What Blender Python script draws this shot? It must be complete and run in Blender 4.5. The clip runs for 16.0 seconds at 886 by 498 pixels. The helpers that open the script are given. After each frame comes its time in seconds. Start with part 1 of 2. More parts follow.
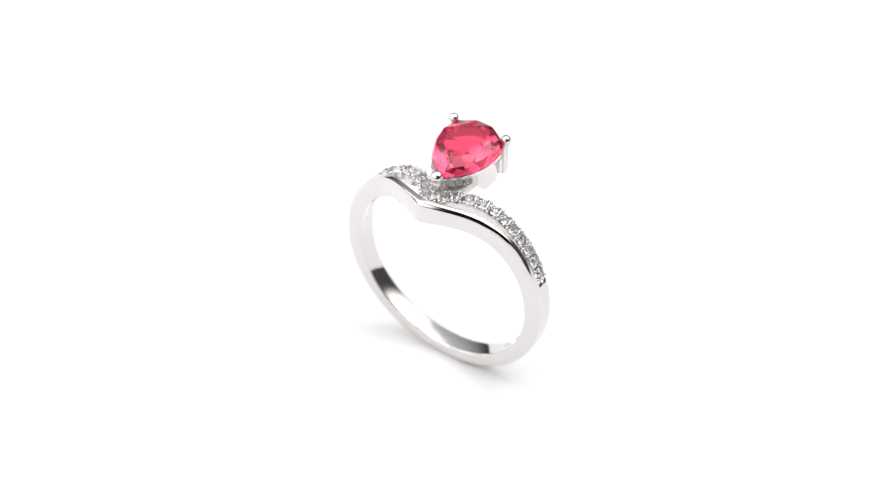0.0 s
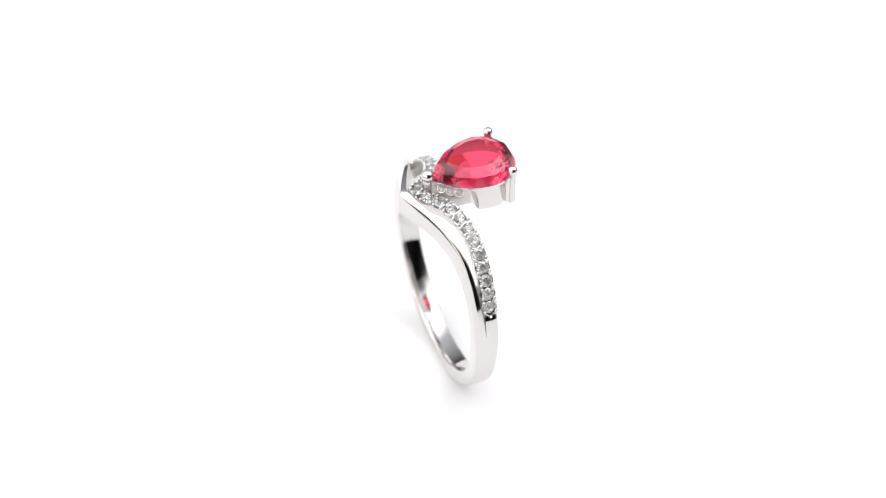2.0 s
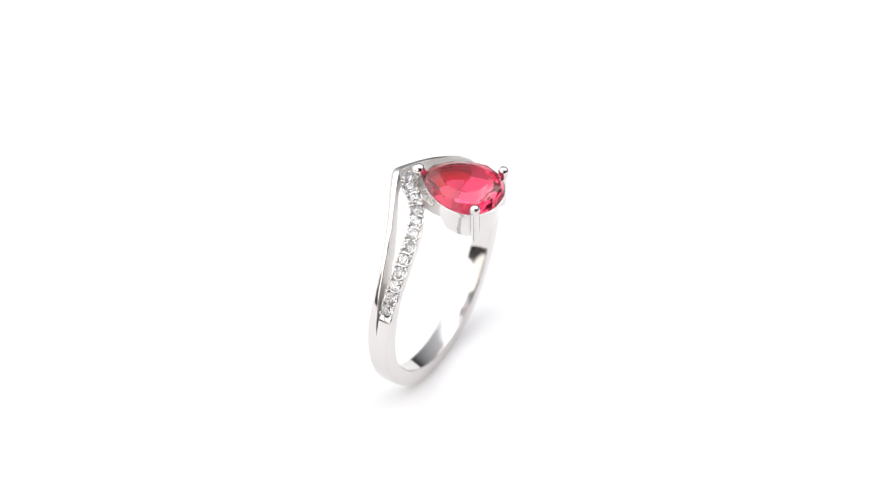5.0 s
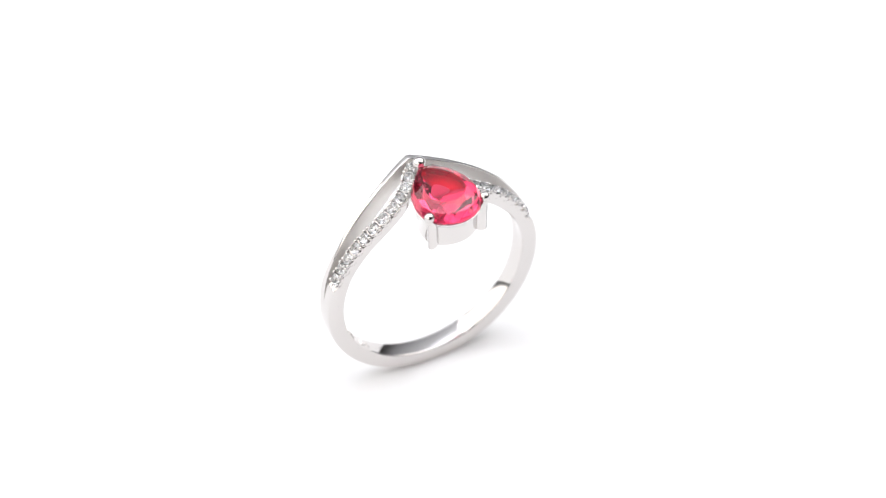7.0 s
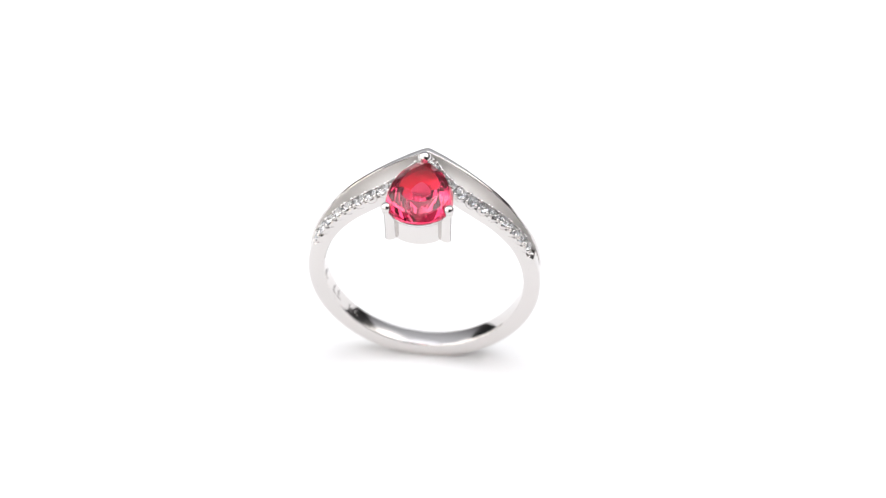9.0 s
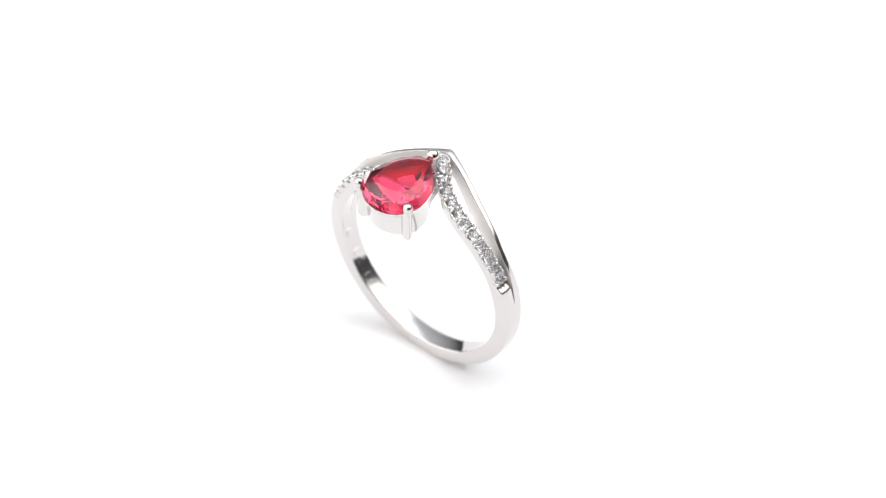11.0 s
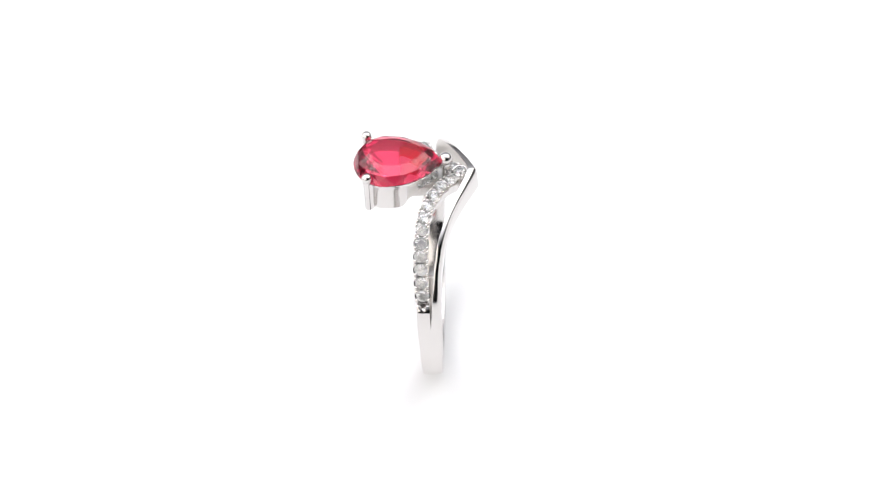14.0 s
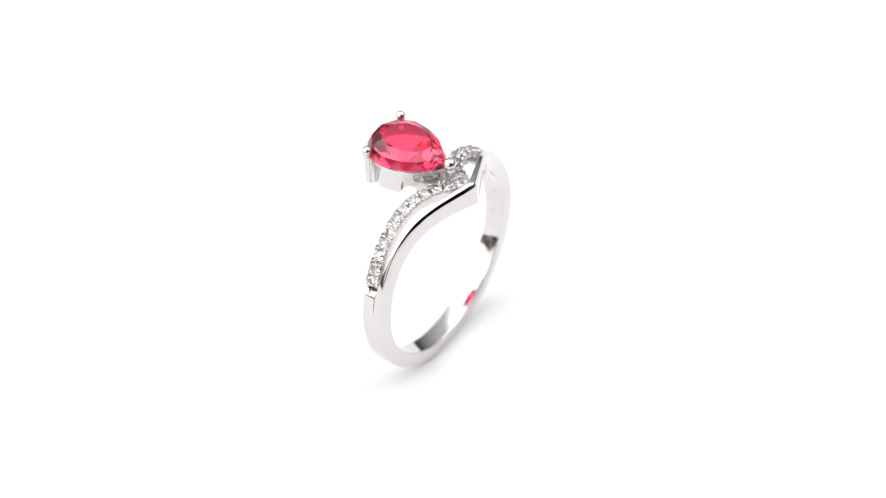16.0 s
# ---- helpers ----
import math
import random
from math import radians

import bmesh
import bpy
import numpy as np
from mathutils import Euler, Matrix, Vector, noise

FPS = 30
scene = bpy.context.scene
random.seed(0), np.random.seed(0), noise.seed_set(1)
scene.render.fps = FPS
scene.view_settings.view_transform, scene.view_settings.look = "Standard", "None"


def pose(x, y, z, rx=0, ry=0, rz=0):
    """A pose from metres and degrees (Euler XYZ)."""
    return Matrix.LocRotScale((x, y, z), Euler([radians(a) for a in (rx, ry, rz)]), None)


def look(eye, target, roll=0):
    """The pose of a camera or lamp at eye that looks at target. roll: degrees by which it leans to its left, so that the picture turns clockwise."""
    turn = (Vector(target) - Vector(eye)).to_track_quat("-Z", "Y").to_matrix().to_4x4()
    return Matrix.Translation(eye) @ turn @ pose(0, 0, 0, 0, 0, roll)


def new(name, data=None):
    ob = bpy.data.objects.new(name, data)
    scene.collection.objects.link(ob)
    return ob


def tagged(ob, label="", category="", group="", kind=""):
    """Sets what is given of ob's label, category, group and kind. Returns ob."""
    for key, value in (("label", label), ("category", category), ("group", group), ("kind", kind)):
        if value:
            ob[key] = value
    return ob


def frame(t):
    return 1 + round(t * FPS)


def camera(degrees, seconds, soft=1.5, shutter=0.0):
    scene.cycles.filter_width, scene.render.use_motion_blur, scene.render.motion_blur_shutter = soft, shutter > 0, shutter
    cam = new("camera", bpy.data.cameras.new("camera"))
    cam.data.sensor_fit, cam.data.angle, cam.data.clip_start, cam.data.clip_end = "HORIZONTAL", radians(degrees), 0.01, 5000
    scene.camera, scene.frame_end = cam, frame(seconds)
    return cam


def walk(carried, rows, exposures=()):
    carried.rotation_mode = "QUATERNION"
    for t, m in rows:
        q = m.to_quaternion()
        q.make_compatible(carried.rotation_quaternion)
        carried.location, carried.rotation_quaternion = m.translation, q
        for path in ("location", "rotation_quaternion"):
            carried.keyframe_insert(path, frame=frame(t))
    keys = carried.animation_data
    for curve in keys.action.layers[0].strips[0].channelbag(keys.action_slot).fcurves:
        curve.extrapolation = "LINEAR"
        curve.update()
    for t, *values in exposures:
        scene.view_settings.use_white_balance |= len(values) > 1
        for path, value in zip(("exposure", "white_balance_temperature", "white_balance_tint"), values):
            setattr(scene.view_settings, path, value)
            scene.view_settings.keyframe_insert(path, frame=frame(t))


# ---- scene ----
# The camera stands still on a tripod, 0.36 m from the ring, and looks down at it.
cam = camera(11.833, 16.0, soft=1.15)
cam.data.dof.use_dof, cam.data.dof.focus_distance, cam.data.dof.aperture_fstop = True, 0.353, 24
EYE = (0.0, -0.25968, 0.26102)
AIM = (0.00059, 0.0, 0.0117)
walk(cam, [(0, look(EYE, AIM, -1.15)), (16, look(EYE, AIM, -1.15))], exposures=((0, -0.14), (16, -0.14)))

# ---- light: a small photo studio with softboxes above and to both sides, and an added glow panel behind ----
world = bpy.data.worlds.new("studio")
world.use_nodes = True
scene.world = world
world.node_tree.nodes["Background"].inputs["Color"].default_value = (0.9, 0.93, 1.0, 1)
world.node_tree.nodes["Background"].inputs["Strength"].default_value = 0.25


def softbox(name, eye, target, wide, high, watts, core=0.12):
    """A softbox whose cloth glows brightest in its middle and fades towards the rim."""
    data = bpy.data.lights.new(name, "AREA")
    data.shape, data.size, data.size_y, data.energy = "RECTANGLE", wide, high, watts
    data.use_nodes = True
    nodes, links = data.node_tree.nodes, data.node_tree.links
    where, away, far, fade = (nodes.new(k) for k in ("ShaderNodeNewGeometry", "ShaderNodeVectorMath", "ShaderNodeVectorMath", "ShaderNodeMapRange"))
    away.operation, far.operation, fade.interpolation_type = "SUBTRACT", "LENGTH", "SMOOTHSTEP"
    away.inputs[1].default_value = (0.5, 0.5, 0)
    fade.inputs["From Min"].default_value, fade.inputs["From Max"].default_value = core, 0.5
    fade.inputs["To Min"].default_value, fade.inputs["To Max"].default_value = 1.0, 0.03
    links.new(where.outputs["Parametric"], away.inputs[0])
    links.new(away.outputs["Vector"], far.inputs[0])
    links.new(far.outputs["Value"], fade.inputs["Value"])
    links.new(fade.outputs["Result"], nodes["Emission"].inputs["Strength"])
    ob = new(name, data)
    ob.matrix_world = look(eye, target)
    return ob


def upward(ob):
    """Turns a light panel's glow into a slope: dim along the foot, brightest along the head."""
    nodes, links = ob.data.node_tree.nodes, ob.data.node_tree.links
    where, split, slope = (nodes.new(k) for k in ("ShaderNodeNewGeometry", "ShaderNodeSeparateXYZ", "ShaderNodeMapRange"))
    slope.inputs["To Min"].default_value, slope.inputs["To Max"].default_value = 0.02, 1.0
    links.new(where.outputs["Parametric"], split.inputs[0])
    links.new(split.outputs["Y"], slope.inputs["Value"])
    links.new(slope.outputs["Result"], nodes["Emission"].inputs["Strength"])


def around(azimuth, height, far):
    """A place far metres from the ring: azimuth in degrees from straight behind it, to the right."""
    a, h = radians(azimuth), radians(height)
    return (far * math.sin(a) * math.cos(h), far * math.cos(a) * math.cos(h), far * math.sin(h))


softbox("softbox_left", around(-86, 36, 0.60), (0, 0, 0.01), 0.96, 0.80, 5.2, 0.44).data.color = (1.0, 0.985, 0.965)
softbox("softbox_right", around(80, 50, 0.62), (0, 0, 0.01), 0.95, 0.70, 5.6, 0.16).data.color = (1.0, 0.98, 0.96)
softbox("softbox_top", (0.0, 0.04, 0.62), (0, 0.04, 0), 1.0, 0.95, 8.0, 0.14).data.color = (0.915, 0.935, 1.0)
# added panel whose sloped glow stands in for the pale surroundings behind
back_light = softbox("back_glow_panel", around(5, 38, 0.62), (0, 0, 0.01), 1.04, 0.76, 3.0)
back_light.data.color = (0.915, 0.935, 1.0)
upward(back_light)
window_light = softbox("softbox_front", around(-148, 30, 0.60), (0, 0, 0.01), 0.56, 0.64, 2.0, 0.36)
window_light.data.color = (1.0, 0.95, 0.90)


# ---- materials ----
def material(name):
    m = bpy.data.materials.new(name)
    m.use_nodes = True
    return m, m.node_tree.nodes, m.node_tree.links, m.node_tree.nodes["Principled BSDF"]


def grain(nodes, links, bsdf, scale, low, high, bump, fine):
    """Roughness that varies at two scales, and a fine relief."""
    coord = nodes.new("ShaderNodeTexCoord")
    big, small = nodes.new("ShaderNodeTexNoise"), nodes.new("ShaderNodeTexNoise")
    big.inputs["Scale"].default_value, small.inputs["Scale"].default_value = scale, scale * fine
    big.inputs["Detail"].default_value, small.inputs["Detail"].default_value = 4, 3
    mix = nodes.new("ShaderNodeMath")
    mix.operation = "MULTIPLY_ADD"
    mix.inputs[1].default_value = 0.35
    span = nodes.new("ShaderNodeMapRange")
    span.inputs["From Min"].default_value, span.inputs["From Max"].default_value = 0.35, 0.95
    span.inputs["To Min"].default_value, span.inputs["To Max"].default_value = low, high
    relief = nodes.new("ShaderNodeBump")
    relief.inputs["Strength"].default_value, relief.inputs["Distance"].default_value = bump, 0.00002
    for n in (big, small):
        links.new(coord.outputs["Object"], n.inputs["Vector"])
    links.new(small.outputs["Fac"], mix.inputs[0])
    links.new(big.outputs["Fac"], mix.inputs[2])
    links.new(mix.outputs[0], span.inputs["Value"])
    links.new(span.outputs["Result"], bsdf.inputs["Roughness"])
    links.new(small.outputs["Fac"], relief.inputs["Height"])
    links.new(relief.outputs["Normal"], bsdf.inputs["Normal"])


def silver(name, colour, low, high, bump):
    m, nodes, links, b = material(name)
    b.inputs["Base Color"].default_value = (*colour, 1)
    b.inputs["Metallic"].default_value = 1.0
    grain(nodes, links, b, 260, low, high, bump, 14)
    return m


def gem(name, colour, ior, rough):
    m, nodes, links, b = material(name)
    b.inputs["Base Color"].default_value = (*colour, 1)
    b.inputs["Transmission Weight"].default_value = 1.0
    b.inputs["IOR"].default_value = ior
    b.inputs["Roughness"].default_value = rough
    return m


def plain(name, colour, rough, scale, spread):
    m, nodes, links, b = material(name)
    coord, tex, mix = nodes.new("ShaderNodeTexCoord"), nodes.new("ShaderNodeTexNoise"), nodes.new("ShaderNodeMix")
    mix.data_type = "RGBA"
    tex.inputs["Scale"].default_value, tex.inputs["Detail"].default_value = scale, 6
    mix.inputs["A"].default_value = (*[c * (1 - spread) for c in colour], 1)
    mix.inputs["B"].default_value = (*colour, 1)
    links.new(coord.outputs["Object"], tex.inputs["Vector"])
    links.new(tex.outputs["Fac"], mix.inputs["Factor"])
    links.new(mix.outputs["Result"], b.inputs["Base Color"])
    b.inputs["Roughness"].default_value = rough
    return m


SILVER = silver("polished_silver", (0.685, 0.66, 0.645), 0.05, 0.12, 0.05)
SATIN = silver("satin_silver", (0.86, 0.835, 0.81), 0.50, 0.65, 0.3)
CAST = silver("unpolished_cast_silver", (0.74, 0.72, 0.71), 0.60, 0.75, 0.4)
PINK = gem("pink_glass", (1.0, 0.058, 0.155), 1.62, 0.0)
PINK.node_tree.nodes["Principled BSDF"].inputs["Transmission Weight"].default_value = 0.975
PINK.node_tree.nodes["Principled BSDF"].inputs["Specular IOR Level"].default_value = 0.42
CLEAR = gem("clear_zirconia", (0.99, 0.99, 0.99), 1.9, 0.0)
CLEAR.node_tree.nodes["Principled BSDF"].inputs["Transmission Weight"].default_value = 0.92
WHITE = plain("white_table_board", (0.88, 0.88, 0.885), 0.6, 40, 0.02)
GREY = plain("grey_wall_paint", (0.24, 0.24, 0.245), 0.8, 8, 0.15)
DARK = plain("dark_room_side", (0.012, 0.012, 0.014), 0.9, 12, 0.3)

MM = 0.001
ZC, RIN, ROUT = 9.7, 8.44, 9.84    # the finger hole's centre height, inner and outer radius at the sides, in mm


def part(name, bm, mat, parent, label="", sharp=32):
    """One mesh from a bmesh in millimetres, under its thing."""
    bmesh.ops.recalc_face_normals(bm, faces=bm.faces)
    for e in bm.edges:
        e.smooth = not (len(e.link_faces) == 2 and e.calc_face_angle(0) > radians(sharp))
    for f in bm.faces:
        f.smooth = True
    bmesh.ops.scale(bm, vec=(MM, MM, MM), verts=bm.verts)
    data = bpy.data.meshes.new(name)
    bm.to_mesh(data)
    bm.free()
    for one in mat if isinstance(mat, (list, tuple)) else [mat]:
        data.materials.append(one)
    ob = new(name, data)
    ob.parent = parent
    return tagged(ob, label)


def curve(knots):
    """A smooth curve through (a, value) knots (a monotone cubic)."""
    xs, ys = [k[0] for k in knots], [k[1] for k in knots]
    slopes = [(ys[i + 1] - ys[i]) / (xs[i + 1] - xs[i]) for i in range(len(xs) - 1)]
    tang = [slopes[0]] + [0 if slopes[i] * slopes[i + 1] <= 0 else 2 * slopes[i] * slopes[i + 1] / (slopes[i] + slopes[i + 1])
                          for i in range(len(slopes) - 1)] + [slopes[-1]]

    def value(x):
        x = min(max(x, xs[0]), xs[-1])
        i = min(max(sum(1 for k in xs if k <= x) - 1, 0), len(xs) - 2)
        h = xs[i + 1] - xs[i]
        s = (x - xs[i]) / h
        return ((1 + 2 * s) * (1 - s) ** 2 * ys[i] + s * (1 - s) ** 2 * h * tang[i]
                + s * s * (3 - 2 * s) * ys[i + 1] + s * s * (s - 1) * h * tang[i + 1])
    return value


def rounded(points, radii, seg=3):
    """A closed outline with its corners rounded."""
    out, n = [], len(points)
    for i, (p, r) in enumerate(zip(points, radii)):
        p, a, b = Vector(p), Vector(points[i - 1]), Vector(points[(i + 1) % n])
        da, db = (a - p), (b - p)
        r1 = min(r, (0.45 if r < 0.8 else 0.8) * min(da.length, db.length))
        pa, pb = p + da.normalized() * r1, p + db.normalized() * r1
        for k in range(seg + 1):
            s = k / seg
            out.append(((1 - s) ** 2 * pa + 2 * s * (1 - s) * p + s * s * pb)[:])
    return out


def at(a, r, y):
    """The place at a degrees from the ring's top, r mm from the hole's axis, y mm along it."""
    return Vector((r * math.sin(radians(a)), y, ZC + r * math.cos(radians(a))))


def sweep(angles, section, satin=None):
    """A band along the ring: section(a) gives its (r, y) outline. satin: which outline faces take the second material."""
    bm, rings = bmesh.new(), []
    for a in angles:
        rings.append([bm.verts.new(at(a, r, y)) for r, y in section(a)])
    for one, two in zip(rings, rings[1:]):
        n = len(one)
        for k in range(n):
            f = bm.faces.new((one[k], one[(k + 1) % n], two[(k + 1) % n], two[k]))
            if satin and k in satin:
                f.material_index = 1
    bm.faces.new(rings[0]), bm.faces.new(rings[-1])
    return bm


def angles(start, end, step):
    n = max(1, round((end - start) / step))
    return [start + (end - start) * i / n for i in range(n + 1)]


# ---- the studio ----
def slab(name, x0, x1, y0, y1, z0, z1, mat, label, category):
    bm = bmesh.new()
    bmesh.ops.create_cube(bm, size=1)
    for v in bm.verts:
        v.co = Vector(((x0, x1)[v.co.x > 0], (y0, y1)[v.co.y > 0], (z0, z1)[v.co.z > 0])) * 1000
    bmesh.ops.bevel(bm, geom=bm.edges[:], offset=4, segments=2, affect="EDGES")
    return tagged(part(name, bm, mat, None), label, category, kind="structure")


slab("floor", -1.2, 1.2, -1.2, 1.2, -0.03, 0.0, WHITE, "smooth white tabletop under the ring, brightly lit", "tabletop")
slab("wall_north", -1.2, 1.2, 1.2, 1.23, -0.03, 1.6, GREY, "plain dark grey studio wall", "wall")
slab("wall_west", -1.23, -1.2, -1.23, 1.23, -0.03, 1.6, GREY, "plain dark grey studio wall", "wall")
slab("wall_east", 1.2, 1.23, -1.23, 1.23, -0.03, 1.6, GREY, "plain dark grey studio wall", "wall")
# unseen black wall, added so the silver mirrors a dark side of the room
slab("wall_south", -1.2, 1.2, -1.23, -1.2, -0.03, 1.6, DARK, "unseen black wall behind the camera, mirrored dark in the silver", "curtain")
slab("ceiling", -1.23, 1.23, -1.23, 1.23, 1.6, 1.63, GREY, "plain dark grey studio ceiling", "ceiling")

# ---- the ring ----
SPLIT = 83
ring = tagged(new("ring"), "polished silver ring with pear-shaped pink stone, upright on white tabletop", "ring")

# shank: the plain lower part of the band
half_width = curve([(SPLIT, 1.035), (100, 0.94), (125, 0.87), (180, 0.84)])
middle = curve([(SPLIT, 0.535), (100, 0.61), (125, 0.64), (180, 0.64)])
crown = curve([(SPLIT, 0.0), (115, 0.04), (180, 0.05)])
outer_r = curve([(SPLIT, ROUT), (105, ROUT), (150, 9.73), (180, 9.70)])
inner_r = curve([(SPLIT, RIN), (105, RIN), (150, 8.40), (180, 8.38)])


def shank_section(a):
    s = a if a <= 180 else 360 - a
    w, c, y, out, hole = half_width(s), crown(s), middle(s), outer_r(s), inner_r(s)
    return rounded([(hole, y - w), (out, y - w), (out + c, y), (out, y + w - 0.20), (out - 0.18, y + w), (hole, y + w), (hole - 2.4 * c, y)],
                   [0.14, 0.22, 0.5, 0.10, 0.10, 0.14, 0.9], 4)


part("shank", sweep(angles(SPLIT, 360 - SPLIT, 2), shank_section), SILVER, ring, "plain polished silver lower band")

# front rail, bent to a V over the top
rail_front = curve([(0, 4.62), (5, 4.25), (10.5, 3.81), (20, 3.05), (28.6, 2.50), (42, 1.92), (58, 1.62), (72, 1.56), (SPLIT, 1.57)])
rail_thick = curve([(0, 0.92), (30, 0.78), (60, 0.76), (74, 0.86), (SPLIT, 0.945)])
rail_top = curve([(0, 10.54), (4, 10.42), (12, 10.31), (42, 10.24), (56, 10.03), (72, 9.98), (SPLIT, ROUT)])
chamfer = curve([(0, 0.9), (50, 0.9), (66, 0.6), (76, 0.2), (SPLIT, 0.0)])

meet = curve([(0, 1.0), (76, 1.0), (SPLIT, 0.05)])


def rail_section(a):
    s = math.sqrt(a * a + 1.0) - 1.0 if abs(a) < 20 else abs(a) - 0.975 * max(0.0, 1 - (abs(a) - 20) / 20)
    f, th, top, c = rail_front(s), rail_thick(s), rail_top(s), chamfer(s)
    edge = meet(s)
    return rounded([(RIN, f), (top - 0.18 - 0.14 * c, f - 0.20 * c), (top, f - 0.20 - 0.24 * c), (top, f - th), (RIN, f - th)],
                   [0.14, 0.10, 0.10, 0.08 * edge, 0.14 * edge], 3)


part("v_rail", sweep(angles(-SPLIT, 0, 1.5)[:-1] + [-0.9, -0.45, 0, 0.45, 0.9] + angles(0, SPLIT, 1.5)[1:], rail_section, satin=(15,)),
     [SILVER, SATIN], ring, "polished silver rail bent to a V, satin inner side")


def stamp(middle_a, length, y, wide):
    """A shallow bar stamped proud of the band's inside."""
    s = middle_a if middle_a <= 180 else 360 - middle_a
    hole = inner_r(s) - 1.5 * crown(s)
    return sweep(angles(middle_a - length / 2, middle_a + length / 2, 1),
                 lambda a: rounded([(hole + 0.05, y - wide), (hole - 0.065, y - wide), (hole - 0.065, y + wide), (hole + 0.05, y + wide)], [0.06] * 4, 3))


for where, length, y, wide in ((262, 5.5, 0.30, 0.22), (247.5, 3.2, 0.55, 0.34), (242, 3.6, 0.62, 0.36), (230.5, 3.6, 0.55, 0.30), (226, 2.2, 0.55, 0.22)):
    part("hallmark_bar", stamp(where, length, y, wide), SILVER, ring, "illegible stamped mark")

# stone rail: carries the row of small clear stones
END = 69.6
row_y = curve([(0, 3.05), (3, 2.62), (8.6, 1.50), (14.5, 0.80), (21, 0.30), (28, 0.02), (35, -0.12), (50, -0.15), (60, -0.09), (67, 0.0), (SPLIT, 0.0625)])
row_r = curve([(0, 10.05), (6, 9.80), (14, 9.62), (25, 9.56), (SPLIT, 9.56)])
row_w = curve([(0, 0.52), (20, 0.48), (60, 0.48), (71, 0.56), (SPLIT, 0.5625)])
LOW = 0.20    # the rail's top lies this much under the collars' rims
rise_one = curve([(0, 0), (END, 0), (END + 0.4, 0.36), (END + 1.6, 0.66), (END + 3.0, 0.93), (END + 4.4, 1), (SPLIT, 1)])
SHORT = 69.4    # on one side the row ends a little earlier, with an empty pocket
rise_two = curve([(0, 0), (SHORT, 0), (SHORT + 0.4, 0.36), (SHORT + 1.6, 0.66), (SHORT + 3.0, 0.93), (SHORT + 4.4, 1), (SPLIT, 1)])


def row_section(a):
    s = abs(a)
    y, w = row_y(s), row_w(s)
    up = rise_two(s) if a > 0 else rise_one(s)
    top = row_r(s) - LOW + (ROUT - 9.56 + LOW) * up
    deep, g = 0.40 * (1 - up), 0.41 - 0.36 * up
    return rounded([(RIN, y - w), (top, y - w), (top, y - g), (top - deep, y - 0.63 * g), (top - deep, y + 0.63 * g), (top, y + g), (top, y + w), (RIN, y + w)],
                   [0.14, 0.05 + 0.17 * up, 0.03, 0.05, 0.05, 0.03, 0.05 * meet(s), 0.14 * meet(s)], 3)


row_angles = sorted(set(angles(-SPLIT, SPLIT, 1.5) + [e + d for e in (-END, SHORT) for d in (-0.4, 0.0, 0.2, 0.4, 0.6, 0.9, 1.2, 1.6, 2.0, 2.5, 3.0, 3.6, 4.4)] + [-0.3, 0.3]))


def web_section(a):
    s = abs(a)
    back, front = row_y(s) + row_w(s) - 0.03, rail_front(s) - rail_thick(s) + 0.03
    return [(RIN + 0.02, back), (9.25, back), (9.25, front), (RIN + 0.02, front)]


for side in (-1, 1):
    part("web", sweep([side * a for a in angles(56, 79, 1.5)], web_section), SATIN, ring, "satin silver web between the rails")
stone_rail = part("stone_rail", sweep(row_angles, row_section), SILVER, ring, "silver rail set with a row of small clear stones")


def stone_mesh():
    """A round brilliant, 1.1 mm wide, its girdle at height 0."""
    bm = bmesh.new()
    def circle(n, r, z, turn):
        for k in range(n):
            a = 2 * math.pi * (k + turn) / n
            bm.verts.new((r * math.cos(a), r * math.sin(a), z))
    circle(16, 0.55, 0.0, 0), circle(16, 0.55, 0.03, 0), circle(8, 0.45, 0.15, 0.5), circle(8, 0.30, 0.25, 0)
    circle(8, 0.20, -0.30, 0.5), bm.verts.new((0, 0, -0.46))
    bmesh.ops.convex_hull(bm, input=bm.verts)
    return bm


def collar_mesh(r):
    """The cup round a small stone, its rim at height 0."""
    bm, rings, n = bmesh.new(), [], 20
    for rr, z in ((r - 0.04, -0.50), (r + 0.09, -0.30), (r + 0.13, -0.06), (r + 0.09, 0.03), (r - 0.02, 0.02), (r - 0.10, -0.18), (r - 0.14, -0.40)):
        rings.append([bm.verts.new((rr * math.cos(2 * math.pi * k / n), rr * math.sin(2 * math.pi * k / n), z)) for k in range(n)])
    for one, two in zip(rings, rings[1:] + rings[:1]):
        for k in range(n):
            bm.faces.new((one[k], one[(k + 1) % n], two[(k + 1) % n], two[k]))
    return bm


def bead_mesh(r, squash=1.0):
    bm = bmesh.new()
    bmesh.ops.create_uvsphere(bm, u_segments=12, v_segments=8, radius=r)
    bmesh.ops.scale(bm, vec=(1, 1, squash), verts=bm.verts)
    return bm


def along_row():
    """The row's course from its V point to one end, as (length, angle) steps."""
    course, length, last = [(0.0, 0.0)], 0.0, at(0, row_r(0), row_y(0))
    for k in range(1, 700):
        a = k * 0.1
        p = at(a, row_r(a), row_y(a))
        length += (p - last).length
        last = p
        course.append((length, a))
    return course


COURSE = along_row()


def angle_at(length):
    return min(COURSE, key=lambda c: abs(c[0] - length))[1]


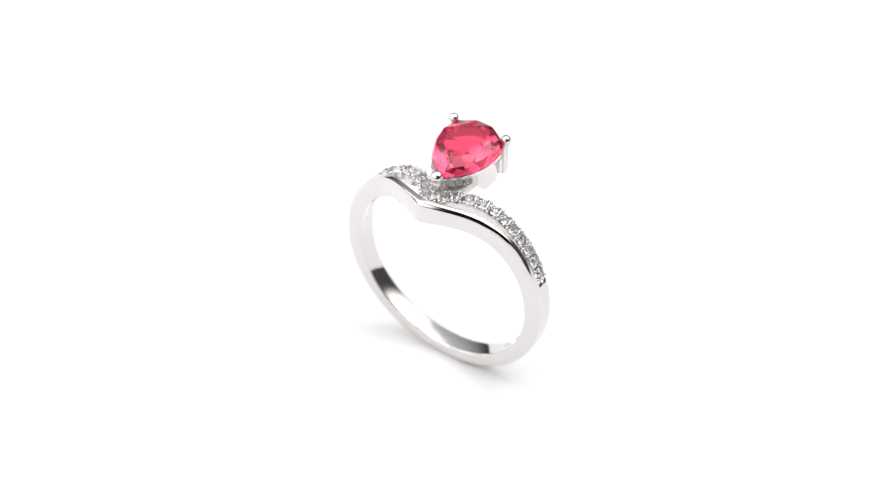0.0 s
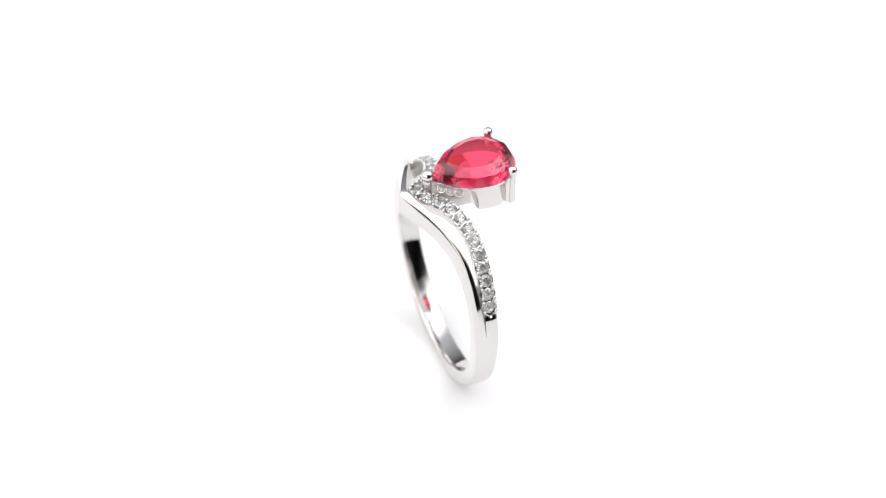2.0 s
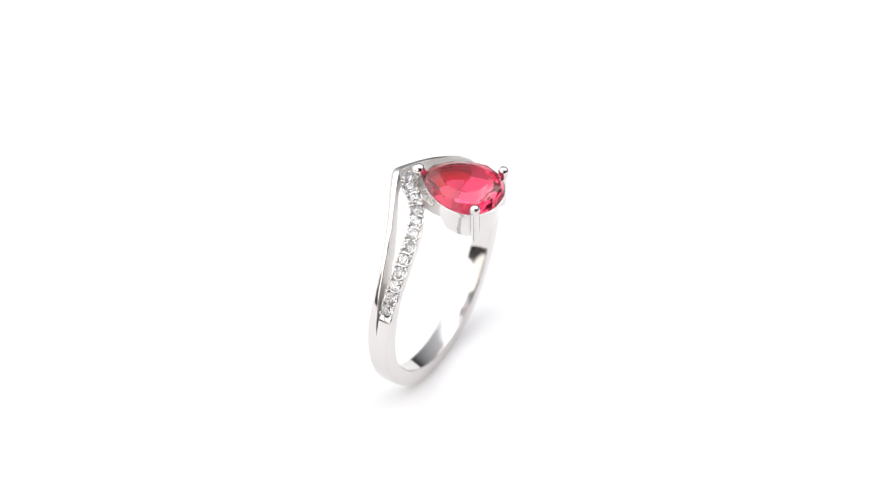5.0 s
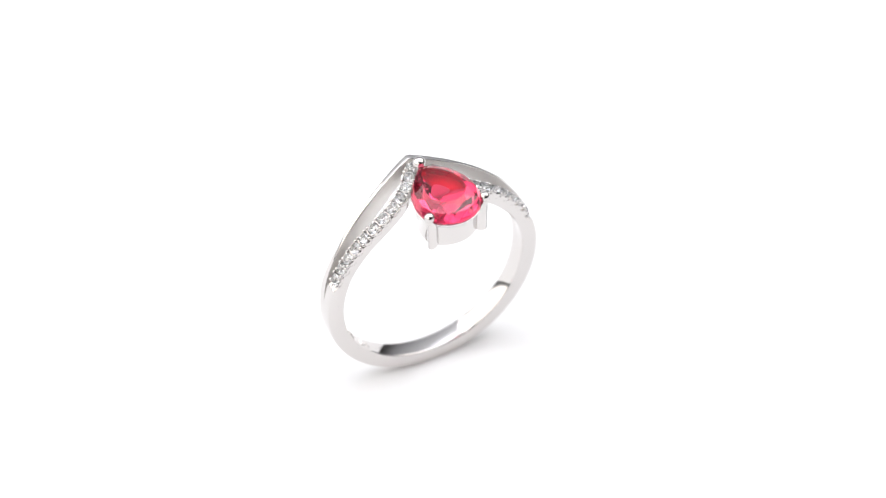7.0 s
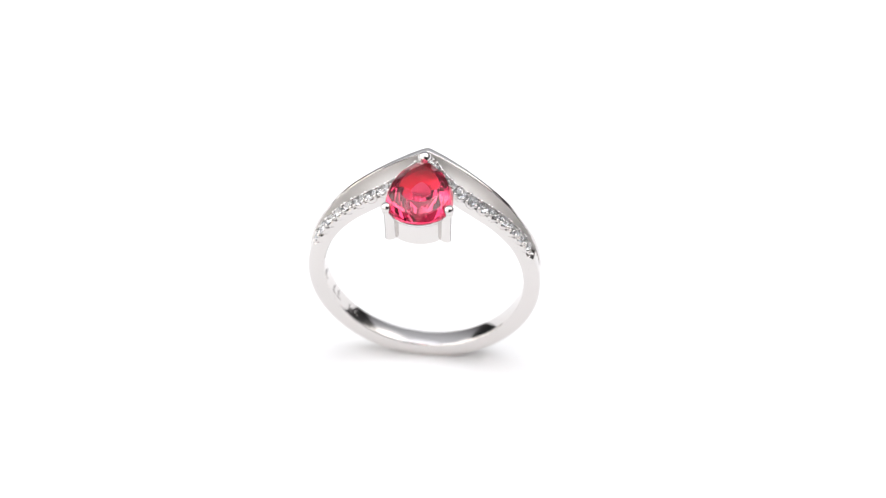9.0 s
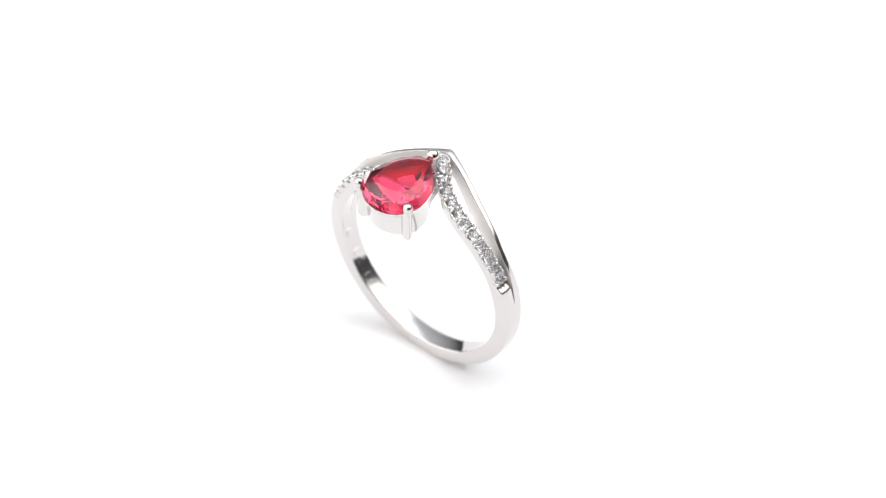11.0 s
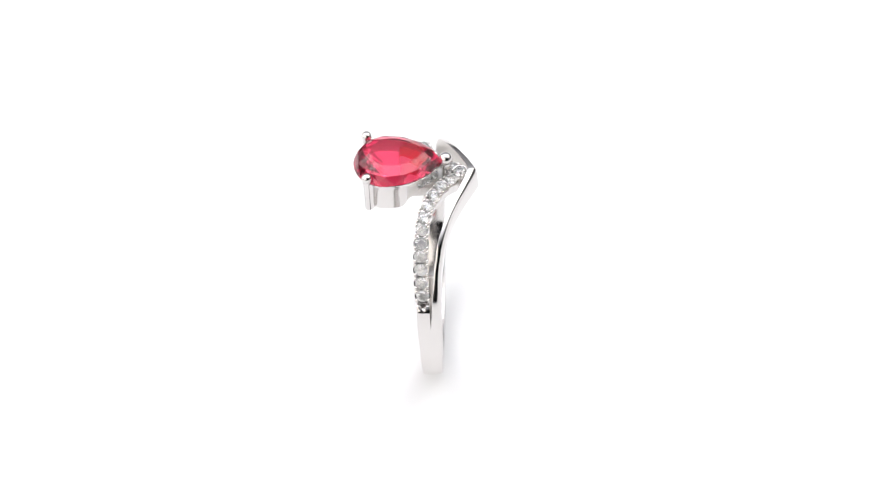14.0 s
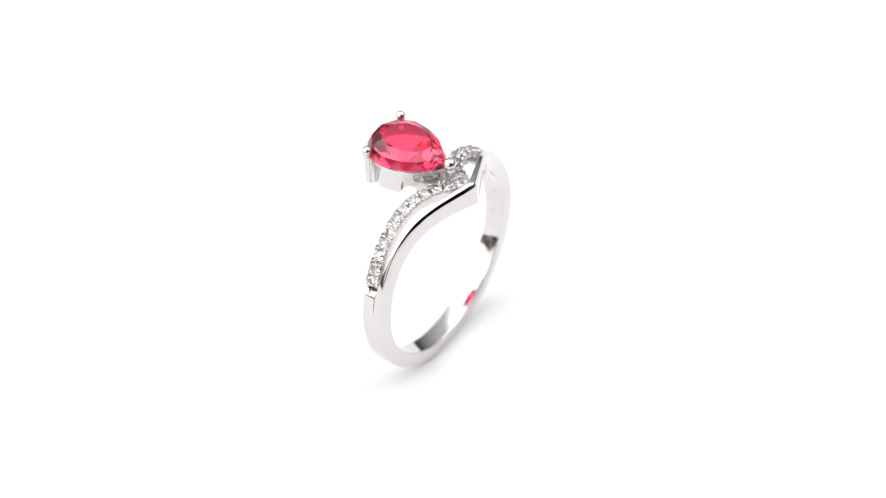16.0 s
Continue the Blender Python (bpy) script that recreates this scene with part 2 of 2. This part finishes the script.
def seat_matrix(a, sideways, up):
    """The pose of a piece on the stone rail: z outward, x along the row."""
    s, sign = abs(a), 1 if a >= 0 else -1
    def place(q):
        p = at(q, row_r(q), row_y(q))
        return p
    tangent = (place(min(s + 0.8, 80)) - place(max(s - 0.8, 0))).normalized()
    out = (at(s, 1, 0) - at(s, 0, 0)).normalized()
    side = out.cross(tangent).normalized()
    out = tangent.cross(side).normalized()
    p = place(s) + side * sideways + out * up
    m = Matrix((tangent, side, out)).transposed().to_4x4()
    m.translation = p * MM
    if sign < 0:
        flip = Matrix.Diagonal((-1, 1, 1, 1))
        m = flip @ m @ Matrix.Diagonal((1, -1, 1, 1))
        loc, rot, _ = m.decompose()
        m = Matrix.LocRotScale(loc, rot, None)
    return m


def share(name, source, m, parent):
    ob = new(name, source.data)
    ob.parent, ob.matrix_basis = parent, m
    return ob


def length_to(angle):
    return [c for c in COURSE if c[1] <= angle][-1][0]


first_stone = part("accent_stone", stone_mesh(), CLEAR, stone_rail, "tiny clear round brilliant", sharp=5)
first_stone.matrix_basis = seat_matrix(0, 0, 0.10)
first_collar = part("collar", collar_mesh(0.55), SILVER, stone_rail, "scalloped silver cup round a stone")
first_collar.matrix_basis = seat_matrix(0, 0, 0.06)
first_bead = part("bead", bead_mesh(0.175), SILVER, stone_rail)
first_bead.matrix_basis = seat_matrix(1.5, 0.50, 0.12)
for sign, last in ((-1, END - 2.6), (1, SHORT - 4.9)):
    count = round(length_to(last) / 1.13)
    pitch = length_to(last) / count
    for k in range(1, count + 1):
        m = seat_matrix(sign * angle_at(k * pitch), 0, 0.10)
        share("collar", first_collar, seat_matrix(sign * angle_at(k * pitch), 0, 0.06), stone_rail)
        share("accent_stone", first_stone, m @ pose(0, 0, 0, random.uniform(-9, 9), random.uniform(-9, 9), random.uniform(0, 45)), stone_rail)
    for k in range(count + 1):
        for side in (-0.50, 0.50):
            for part_way in (0.34, 0.66):
                if (sign == 1 and k == 0 and side > 0 and part_way < 0.5) or (k == count and part_way > 0.5):
                    continue
                share("bead", first_bead, seat_matrix(sign * angle_at((k + part_way) * pitch), side, random.uniform(0.10, 0.19)), stone_rail)

# head: the pear-shaped basket, its three prongs and the pink stone
ROUND_Y, HALF, TIP, BLUNT = -3.15, 2.80, 1.58, 2.62
SIDE_R = (HALF ** 2 + (TIP - ROUND_Y) ** 2) / (2 * HALF)


def pear(n, grow=0.0, blunt=BLUNT):
    """n points round a pear outline, offset outward by grow, evenly by length, starting at the tip."""
    h = HALF + grow
    r = SIDE_R + grow
    dense = []
    top = math.acos((SIDE_R - HALF) / r)
    for k in range(201):
        b = top * (1 - k / 200)
        dense.append(Vector((r * math.cos(b) - (SIDE_R - HALF), ROUND_Y + r * math.sin(b))))
    for k in range(1, 201):
        b = -math.pi * 0.5 * k / 200
        dense.append(Vector((h * math.cos(b), ROUND_Y + (blunt + grow) * math.sin(b))))
    lengths = [0.0]
    for p, q in zip(dense, dense[1:]):
        lengths.append(lengths[-1] + (q - p).length)
    right = []
    for k in range(n // 2 + 1):
        want = lengths[-1] * k / (n // 2)
        i = min(range(len(dense)), key=lambda j: abs(lengths[j] - want))
        right.append(dense[i])
    return right + [Vector((-p.x, p.y)) for p in right[-2:0:-1]]


GIRDLE = 20.86
CENTRE = Vector((0, -2.2))


def pink_stone():
    bm = bmesh.new()
    def level(n, scale, z, turn=0):
        outline = pear(n * 2)
        for k in range(n):
            p = CENTRE + (outline[(2 * k + turn) % (2 * n)] - CENTRE) * scale
            bm.verts.new((p.x, p.y, z))
    level(32, 1.0, GIRDLE - 0.08), level(32, 1.0, GIRDLE + 0.06)
    level(12, 0.91, GIRDLE + 0.78, 1), level(12, 0.61, GIRDLE + 1.24)
    level(8, 0.56, GIRDLE - 1.08, 1)
    bm.verts.new((0, CENTRE.y - 1.0, GIRDLE - 2.1)), bm.verts.new((0, CENTRE.y + 0.7, GIRDLE - 2.0))
    bmesh.ops.convex_hull(bm, input=bm.verts)
    bmesh.ops.dissolve_limit(bm, angle_limit=radians(1.0), verts=bm.verts[:], edges=bm.edges[:])
    return bm


part("gemstone", pink_stone(), PINK, ring, "faceted pear-shaped transparent pink stone", sharp=2)


def basket():
    """A pear-shaped wall, lower towards the stone's point."""
    bm = bmesh.new()
    n = 72
    lower = curve([(-6.5, 17.92), (-1.75, 17.92), (-1.4, 18.45), (-0.9, 18.8), (2.5, 19.1)])
    levels = ((-0.36, 0.06), (-0.32, 0.6), (-0.28, None), (-0.12, None), (-0.03, None), (-0.01, None), (-0.12, None), (-0.42, None), (-0.70, 0.6), (-0.70, 0.0))
    heights = (None, None, 20.05, 20.40, 20.60, 20.70, 20.76, 20.5, None, None)
    outlines = [pear(n, grow, BLUNT - (0.32 if grow < -0.2 else 0.0)) for grow, _ in levels]
    rings = []
    for k in range(n):
        low = lower(outlines[0][k].y)
        rings.append([bm.verts.new((o[k].x, o[k].y, high if high else low + up)) for o, (_, up), high in zip(outlines, levels, heights)])
    for k in range(n):
        one, two = rings[k], rings[(k + 1) % n]
        for j in range(10):
            f = bm.faces.new((one[j], one[(j + 1) % 10], two[(j + 1) % 10], two[j]))
            # light is put into the colour near the tip: paler satin brightens the wall
            f.material_index = 2 if j >= 7 else 1 if j < 3 and one[0].co.y > -1.3 else 0
    return bm


head = part("basket", basket(), [SILVER, SATIN, CAST], ring, "polished silver pear-shaped basket wall")


def tip_stones():
    """Small stones set in the basket's wall on both sides of its tip."""
    outline = pear(72, -0.16)
    for side in (-1, 1):
        for k in (3, 6, 9):
            p, q = outline[k % 72], outline[k + 1]
            along = Vector((q.x - p.x, q.y - p.y, 0)).normalized()
            out = Vector((-along.y, along.x, 0)) if along.cross(Vector((p.x, p.y + 2.2, 0))).z > 0 else Vector((along.y, -along.x, 0))
            out = (out + Vector((0, 0, 0.75))).normalized()
            m = Matrix((along, out.cross(along), out)).transposed().to_4x4()
            m.translation = Vector((p.x, p.y, 20.04)) * MM
            m = m @ Matrix.Scale(0.58, 4)
            if side < 0:
                flat = Matrix.Diagonal((-1, 1, 1, 1))
                m = flat @ m @ flat
            share("collar", first_collar, m, head)
            share("accent_stone", first_stone, m @ pose(0, 0, 0.00004, 0, 0, 20 * k), head)
            between = Vector((side * (p.x + q.x) / 2, (p.y + q.y) / 2 - 0.2, 19.74)) * MM + Vector((side * out.x, out.y, 0)) * 0.2 * MM
            share("bead", first_bead, Matrix.Translation(between) @ Matrix.Scale(0.72, 4), head)


tip_stones()


def prong(x, y, low, high, r, tip, lean, inward):
    """A round-backed post with a ball tip, leaning in over the stone."""
    bm = bmesh.new()
    rings, n = [], 16
    steps = [(low, r * 0.8), (low + 0.08, r), (high - 0.75, r), (high - 0.5, r * 0.9), (high - 0.15, r * 0.7)]
    for z, rr in steps:
        s = (z - low) / (high - low)
        ring_of = []
        for k in range(n):
            u, v = rr * math.cos(2 * math.pi * k / n), rr * math.sin(2 * math.pi * k / n)
            deep = inward * (u * 0.40 + rr * 0.85) * (1 if s < 0.85 else 0) + inward * 0.10 * (1 - s)
            side_on = Vector((-inward.y, inward.x)) if inward.length > 0 else Vector((0, 1))
            along = inward if inward.length > 0 else Vector((1, 0))
            p = along * u + side_on * v + deep
            ring_of.append(bm.verts.new((x + lean.x * max(0, s - 0.7) + p.x, y + lean.y * max(0, s - 0.7) + p.y, z)))
        rings.append(ring_of)
    for one, two in zip(rings, rings[1:]):
        for k in range(n):
            bm.faces.new((one[k], one[(k + 1) % n], two[(k + 1) % n], two[k]))
    bm.faces.new(rings[0]), bm.faces.new(rings[-1])
    ball = bmesh.new()
    bmesh.ops.create_uvsphere(ball, u_segments=20, v_segments=14, radius=tip)
    bmesh.ops.translate(ball, vec=(x + lean.x * 0.3, y + lean.y * 0.3, high), verts=ball.verts)
    data = bpy.data.meshes.new("ball")
    ball.to_mesh(data), ball.free()
    bm.from_mesh(data)
    bpy.data.meshes.remove(data)
    return bm


for x in (-2.58, 2.58):
    part("prong", prong(x, -4.68, 18.05, 21.54, 0.41, 0.45, Vector((0, 0.1)), Vector((-x, 1.75)).normalized()), SILVER, ring, "silver prong with a ball tip")
part("prong", prong(0, 1.98, 19.0, 21.20, 0.42, 0.57, Vector((0, -0.3)), Vector((0, 0))), SILVER, ring, "silver prong with a ball tip")


def bridge():
    """The web that ties the basket to the stone rail."""
    bm = bmesh.new()
    rows = []
    for y, w, z0, z1 in ((-2.0, 1.9, 18.75, 19.4), (-1.2, 1.75, 18.5, 19.4), (-0.2, 1.6, 18.4, 19.4), (0.9, 1.3, 18.4, 19.45), (2.0, 0.7, 18.6, 19.5)):
        rows.append([bm.verts.new(v) for v in ((-w, y, z0), (w, y, z0), (w, y, z1), (-w, y, z1))])
    for one, two in zip(rows, rows[1:]):
        for k in range(4):
            bm.faces.new((one[k], one[(k + 1) % 4], two[(k + 1) % 4], two[k]))
    bm.faces.new(rows[0]), bm.faces.new(rows[-1])
    bmesh.ops.bevel(bm, geom=bm.edges[:], offset=0.08, segments=2, affect="EDGES")
    return bm


part("bridge", bridge(), SATIN, ring, "silver web between basket and band")


# the head sits a little askew on the band
askew = Matrix.Translation((0, 1.9 * MM, 0)) @ pose(0, 0, 0, 0, 0, 1.6) @ Matrix.Translation((0, -1.9 * MM, 0))
for ob in ring.children:
    if ob.name.split(".")[0] in ("gemstone", "basket", "prong"):
        ob.matrix_basis = askew

# ---- the ring turns on the spot, at an even rate ----
RATE, START, TURN = -16.829, 199.914, -55.880
OFF = Vector((-1.300, 0.223, 0)) * MM


def motions():
    rows = []
    for k in range(33):
        t = k * 0.5
        turned = pose(0, 0, 0, 0, 0, START + RATE * t)
        rows.append((t, Matrix.Translation(turned @ OFF) @ pose(0, 0, 0, 0, 0, START + TURN + RATE * t)))
    walk(ring, rows)


motions()
